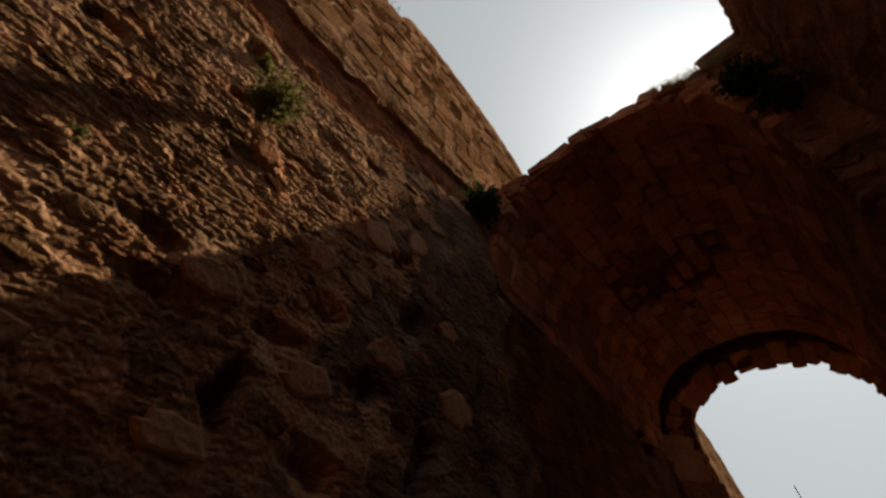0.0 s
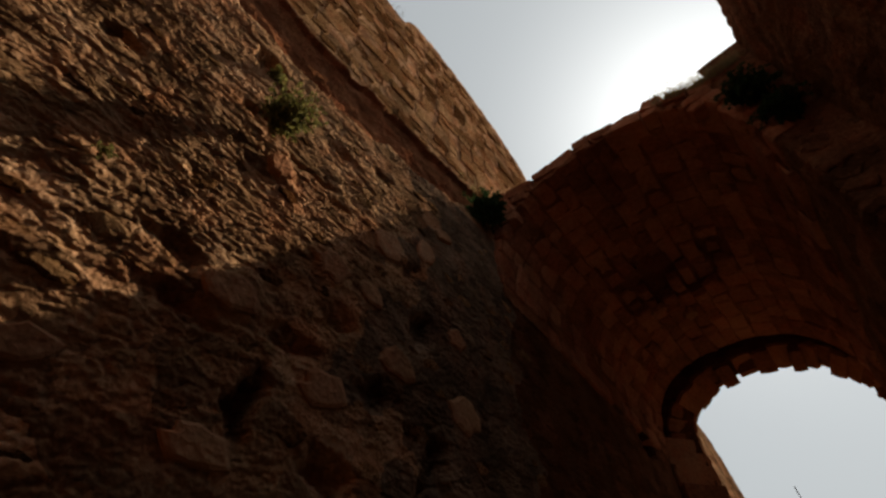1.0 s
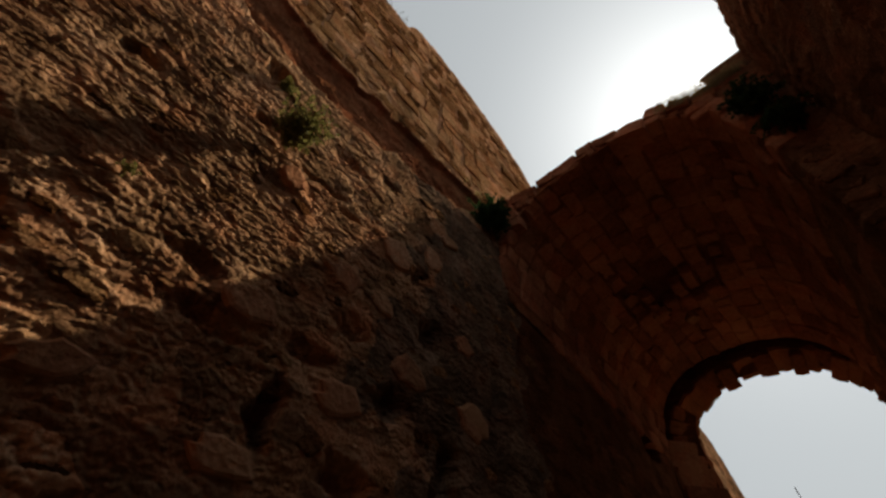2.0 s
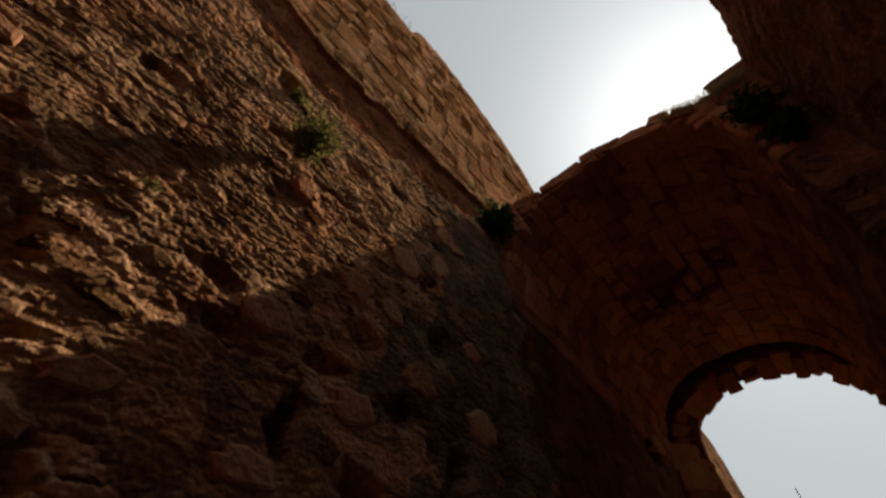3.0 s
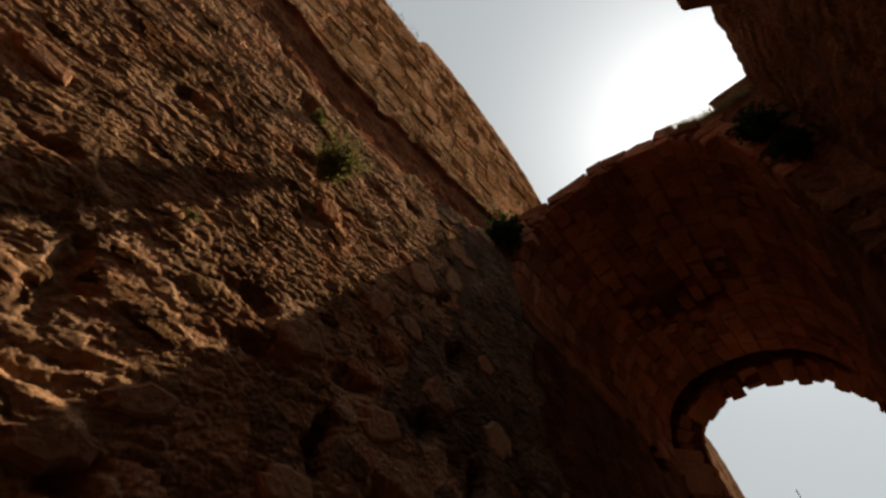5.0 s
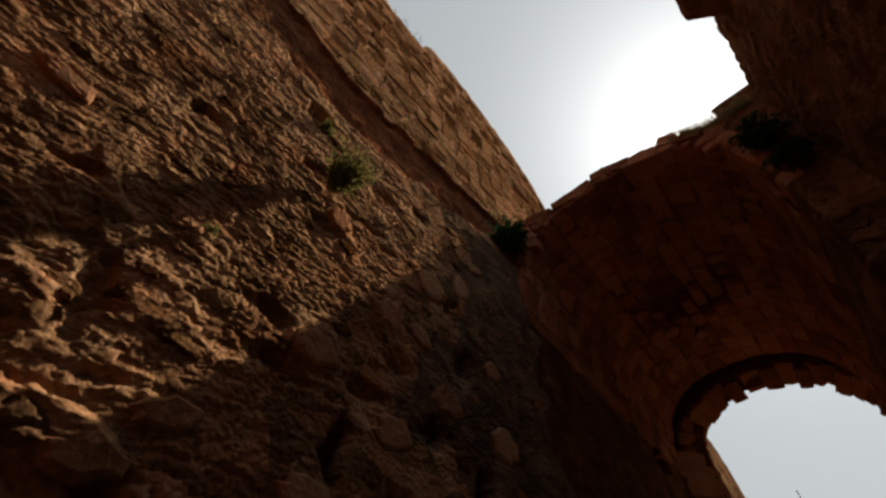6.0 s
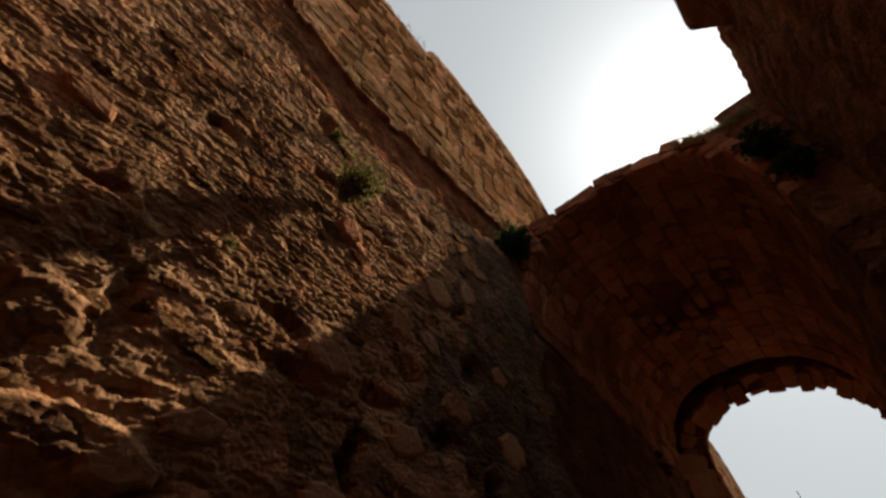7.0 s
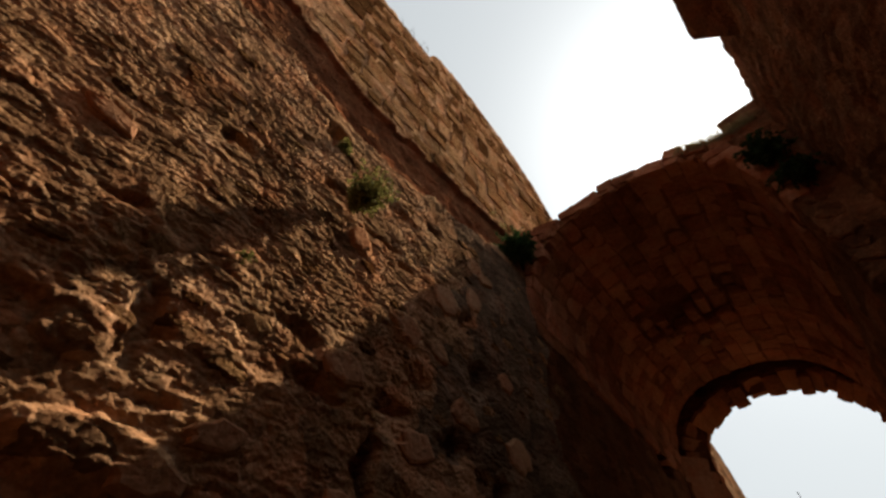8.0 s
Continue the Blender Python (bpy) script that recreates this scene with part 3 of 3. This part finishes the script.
for th0, th1 in edges:
    th = (th0 + th1) / 2
    r = (rnd.choice((0.6, -0.2, -0.9)) + rnd.uniform(-0.25, 0.25)) * (0.35 + 0.65 * min(1, th / 1.2)) + 0.3 - 0.8 * math.sin(th)
    thick, d = 4.4, splay(th)
    c, h, inward = arch_point(th)
    along = Vector((0, LONG, 0)) + inward * d
    out = inward * LONG - Vector((0, d, 0))
    middle = Vector((c, END + LONG / 2 + rnd.uniform(-0.2, 0.3), h)) - inward * (r + d / 2)
    m = frame_at(w3(*(middle - out.normalized() * thick / 2)), along, out) @ pose(0, 0, 0, rnd.gauss(0, 6), rnd.gauss(0, 1.5), 0)
    piece("voussoir", rnd.choice(JB), wall_north, m, (along.length + rnd.uniform(-0.1, 0.7), math.hypot(ARC_R * math.sin(th), ARC_RISE * math.cos(th)) * (th1 - th0) * 1.13 * (1 + d / 36), thick))
h = ARC_H + 3.0
while h > -18:
    tall = rnd.uniform(2.2, 5.4)
    for side, d, start in ((-1, 7.6, END - 3.4), (1, 2.8, END)):
        reach = DEEP - start
        inward = Vector((-side, 0, 0))
        along = Vector((0, reach, 0)) + inward * d
        out = inward * reach - Vector((0, d, 0))
        lean = (ARC_H - h) * 0.10 if side < 0 else 0.0
        middle = Vector((ARC_C + side * ARC_R + lean, start + reach / 2 + rnd.uniform(-0.2, 0.2), h - tall / 2)) - inward * (d / 2 + rnd.uniform(-0.2, 0.2))
        m = frame_at(w3(*(middle - out.normalized() * 2.2)), along, out) @ pose(0, 0, 0, rnd.gauss(0, 1.2), rnd.gauss(0, 1.5), rnd.gauss(0, 0.7))
        piece("jamb_stone", rnd.choice(JB), wall_north, m, (along.length + rnd.uniform(-0.1, 0.5), tall * 1.14, 4.4))
    h -= tall

# ---- blocks of the vault's soffit, course by course ----
rnd = random.Random(7)
_, _, arc = section(85)
courses = 20
s_edges = [0.0]
for k in range(courses):
    s_edges.append(s_edges[-1] + rnd.uniform(0.7, 1.3))
s_edges = [s / s_edges[-1] for s in s_edges]
for s0, s1 in zip(s_edges, s_edges[1:]):
    s = (s0 + s1) / 2
    a = RIM + 0.2
    first_block = True
    while a < END - 3.5:
        long = rnd.uniform(2.6, 6.8)
        if END - 2.5 - a - long < 3:
            long = END - 2.5 - a
        mid = a + long / 2
        (c0, h0), (c1, h1) = soffit(mid, s0), soffit(mid, s1)
        cm, hm = soffit(mid, s)
        tangent = Vector((c1 - c0, 0, h1 - h0))
        ca, ha = soffit(a, s)
        cb, hb = soffit(a + long, s)
        along = Vector((cb - ca, long, hb - ha))
        out = along.cross(tangent)
        if out.z > 0 and abs(out.z) > abs(out.x) or (abs(out.x) >= abs(out.z) and out.x * (AXIS - cm) < 0):
            out = -out
        worn = 82 < mid < 99 and -19 < cm < 6
        if s0 < 0.05 and abs(mid - 110) < 4 or worn and rnd.random() < 0.3 or s0 < 0.09 and rnd.random() < 0.4:
            a += long
            continue
        proud = rnd.gauss(0, 0.17) + (rnd.choice((-2.2, -1.6, -0.9, 0.3, 0.6)) if worn else 0) + (0.4 if rnd.random() < 0.07 else 0)
        out.normalize()
        place = Vector((cm, mid, hm)) + out * (proud - 1.3)
        m = frame_at(w3(*place), along, out) @ pose(0, 0, 0, rnd.gauss(0, 2.0), rnd.gauss(0, 1.6), rnd.gauss(0, 3.5))
        snug = 0.86 if worn else 1.08
        piece("block", rnd.choice(VB), vault, m, (long * snug * rnd.uniform(0.99, 1.05), tangent.length * snug * rnd.uniform(0.95, 1.06), 3.0))
        a += long

for mid, s, long, wide in ((98.2, 0.415, 2.6, 4.8), (104.7, 0.485, 3.8, 4.0)):
    cm, hm = soffit(mid, s)
    (c0, h0), (c1, h1) = soffit(mid, s - 0.02), soffit(mid, s + 0.02)
    out = Vector((0, 1, 0)).cross(Vector((c1 - c0, 0, h1 - h0)))
    out = -out if out.z > 0 else out
    m = frame_at(Vector(w3(cm, mid, hm)) + out.normalized() * 0.7 * U, (0, 1, 0), out)
    piece("pale_block", rnd.choice(PB), vault, m, (long, wide, 1.8), "pale weathered limestone block")

# ---- coping and face stones of the broken rim ----
COPING = ((-30.2, -26.8, 90.6, 89.3), (-26.8, -19.3, 89.3, 86.9), (-18.8, -14.8, 88.5, 88.5), (-14.8, -8.8, 88.5, 88.7), (-8.2, -4.7, 90.2, 89.7), (-4.7, 0.5, 89.7, 87.9),
          (0.5, 6.0, 87.9, 86.1), (6.7, 10.5, 88.3, 86.1), (10.5, 14.5, 85.8, 83.5), (14.5, 18.3, 83.4, 82.6), (18.3, 21.2, 82.7, 82.3), (21.2, 24.2, 82.5, 82.8))
for c0, c1, h0, h1 in COPING:
    tall = rnd.uniform(2.8, 3.4)
    slope = math.degrees(math.atan2(h1 - h0, c1 - c0))
    m = frame_at(w3((c0 + c1) / 2, RIM + 2.6, (h0 + h1) / 2 - tall / 2), (1, 0, 0), (0, -1, 0)) @ pose(0, 0, 0, 0, 0, slope)
    piece("coping_stone", rnd.choice(CB), vault, m, ((c1 - c0) * 1.12, tall, 5.4))
c = -30.0
while c < 24.0:
    wide = rnd.uniform(3.0, 5.5)
    cm = c + wide / 2
    inner = 40.0
    cs, hs, _ = section(RIM)
    if cs[0] < cm < cs[-1]:
        inner = float(np.interp(cm, cs, hs))
    topmost = rim_top(cm) - 3.0
    h = topmost
    while h > inner + 0.8:
        tall = min(rnd.uniform(2.4, 4.0), h - inner)
        m = frame_at(w3(cm + rnd.uniform(-0.6, 0.6), RIM + 1.2 + rnd.uniform(-0.1, 0.2), h - tall / 2), (1, 0, 0), (0, -1, 0)) @ pose(0, 0, 0, 0, 0, rnd.gauss(0, 2))
        if cm > 17:
            piece("face_stone", rnd.choice(EB), vault, m @ pose(0, 0, 0, rnd.gauss(0, 4), rnd.gauss(0, 4), rnd.gauss(0, 14)), (wide * 1.2, tall * 1.25, 3.0))
        else:
            piece("face_stone", rnd.choice(VB), vault, m, (wide * 0.98, tall * 0.98, 3.0))
        h -= tall
    c += wide

# ---- stones of the upper west wall: small ones over the seat, then dressed slabs, small courses at the crest ----
rnd = random.Random(11)
h = 87.0
while h < 168:
    large = 97 < h < 128
    tall = rnd.uniform(6.5, 10.5) if large else rnd.uniform(2.6, 5.0) if h < 98 else rnd.uniform(3.2, 6.0)
    a = -16 + rnd.uniform(0, 4)
    while a < 90:
        long = rnd.uniform(4.0, 9.5) if large else rnd.uniform(2.2, 6.0)
        mid, a = a + long / 2, a + long
        rows = [(h, tall)]
        if large and rnd.random() < 0.4:          # two thin stones in place of a slab
            cut = tall * rnd.uniform(0.35, 0.65)
            rows = [(h, cut), (h + cut, tall - cut)]
        for h0, t0 in rows:
            if h0 < float(band_high(mid)) + 1.0 or h0 + t0 > min(float(wall_top(mid)), float(wall_top(mid - long / 2))) - 0.3 or rnd.random() < (0.04 if large else 0.12):
                continue
            lift = rnd.gauss(0, 0.09) - 1.60
            m = frame_at(on_west(mid, h0 + t0 / 2 + rnd.uniform(-0.2, 0.2), lift), (0, 1, 0), (1, 0, 0)) @ pose(0, 0, 0, rnd.gauss(0, 1.9), rnd.gauss(0, 2.2), rnd.gauss(0, 3.0))
            piece("slab", rnd.choice(SB), wall_west, m, (long * rnd.uniform(0.95, 1.03), t0 * rnd.uniform(0.9, 1.03), 3.0))
    h += tall

# ---- larger stones set in the lower rubble ----
SET_STONES = ((6.5, 26.2, 5.6, 3.6), (15.2, 36.3, 5.0, 4.2), (22.5, 47.1, 5.2, 5.6), (21.0, 36.6, 4.2, 3.0), (17.8, 22.1, 5.4, 3.6), (38.2, 28.6, 6.0, 5.5), (26.4, 29.6, 5.6, 4.0),
              (-5.8, 11.8, 4.6, 2.6), (-2.5, 15.8, 5.0, 2.2), (9.3, 13.9, 5.4, 2.6), (5.1, 45.3, 3.2, 3.8), (-22.1, 37.1, 5.0, 2.0),
              (37.1, 39.4, 3.6, 3.4), (30.0, 52.0, 4.0, 5.0), (34.0, 60.0, 4.4, 3.0))
rnd = random.Random(13)
for a, h, long, tall in SET_STONES:
    m = frame_at(on_west(a, h, -0.56), (0, 1, 0), (1, 0, 0)) @ pose(0, 0, 0, 0, 0, rnd.gauss(0, 9))
    piece("stone", rnd.choice(PB), wall_west, m, (long * 1.1, tall * 1.1, 1.5))
for k in range(250):
    a, h = rnd.uniform(-30, 58), rnd.uniform(4, 68)
    if h > float(band_low(a)) - 1.5 or any(abs(a - q[0]) < 4 and abs(h - q[1]) < 3 for q in SET_STONES) or any(abs(a - q[0]) < q[2] and abs(h - q[1]) < q[3] for q in HOLLOWS):
        continue
    long = rnd.uniform(1.6, 4.2)
    m = frame_at(on_west(a, h, rnd.uniform(-1.0, -0.72)), (0, 1, 0), (1, 0, 0)) @ pose(0, 0, 0, rnd.gauss(0, 5), rnd.gauss(0, 5), rnd.gauss(0, 8))
    piece("stone", rnd.choice(RB), wall_west, m, (long, long * rnd.uniform(0.35, 0.75), 1.5))
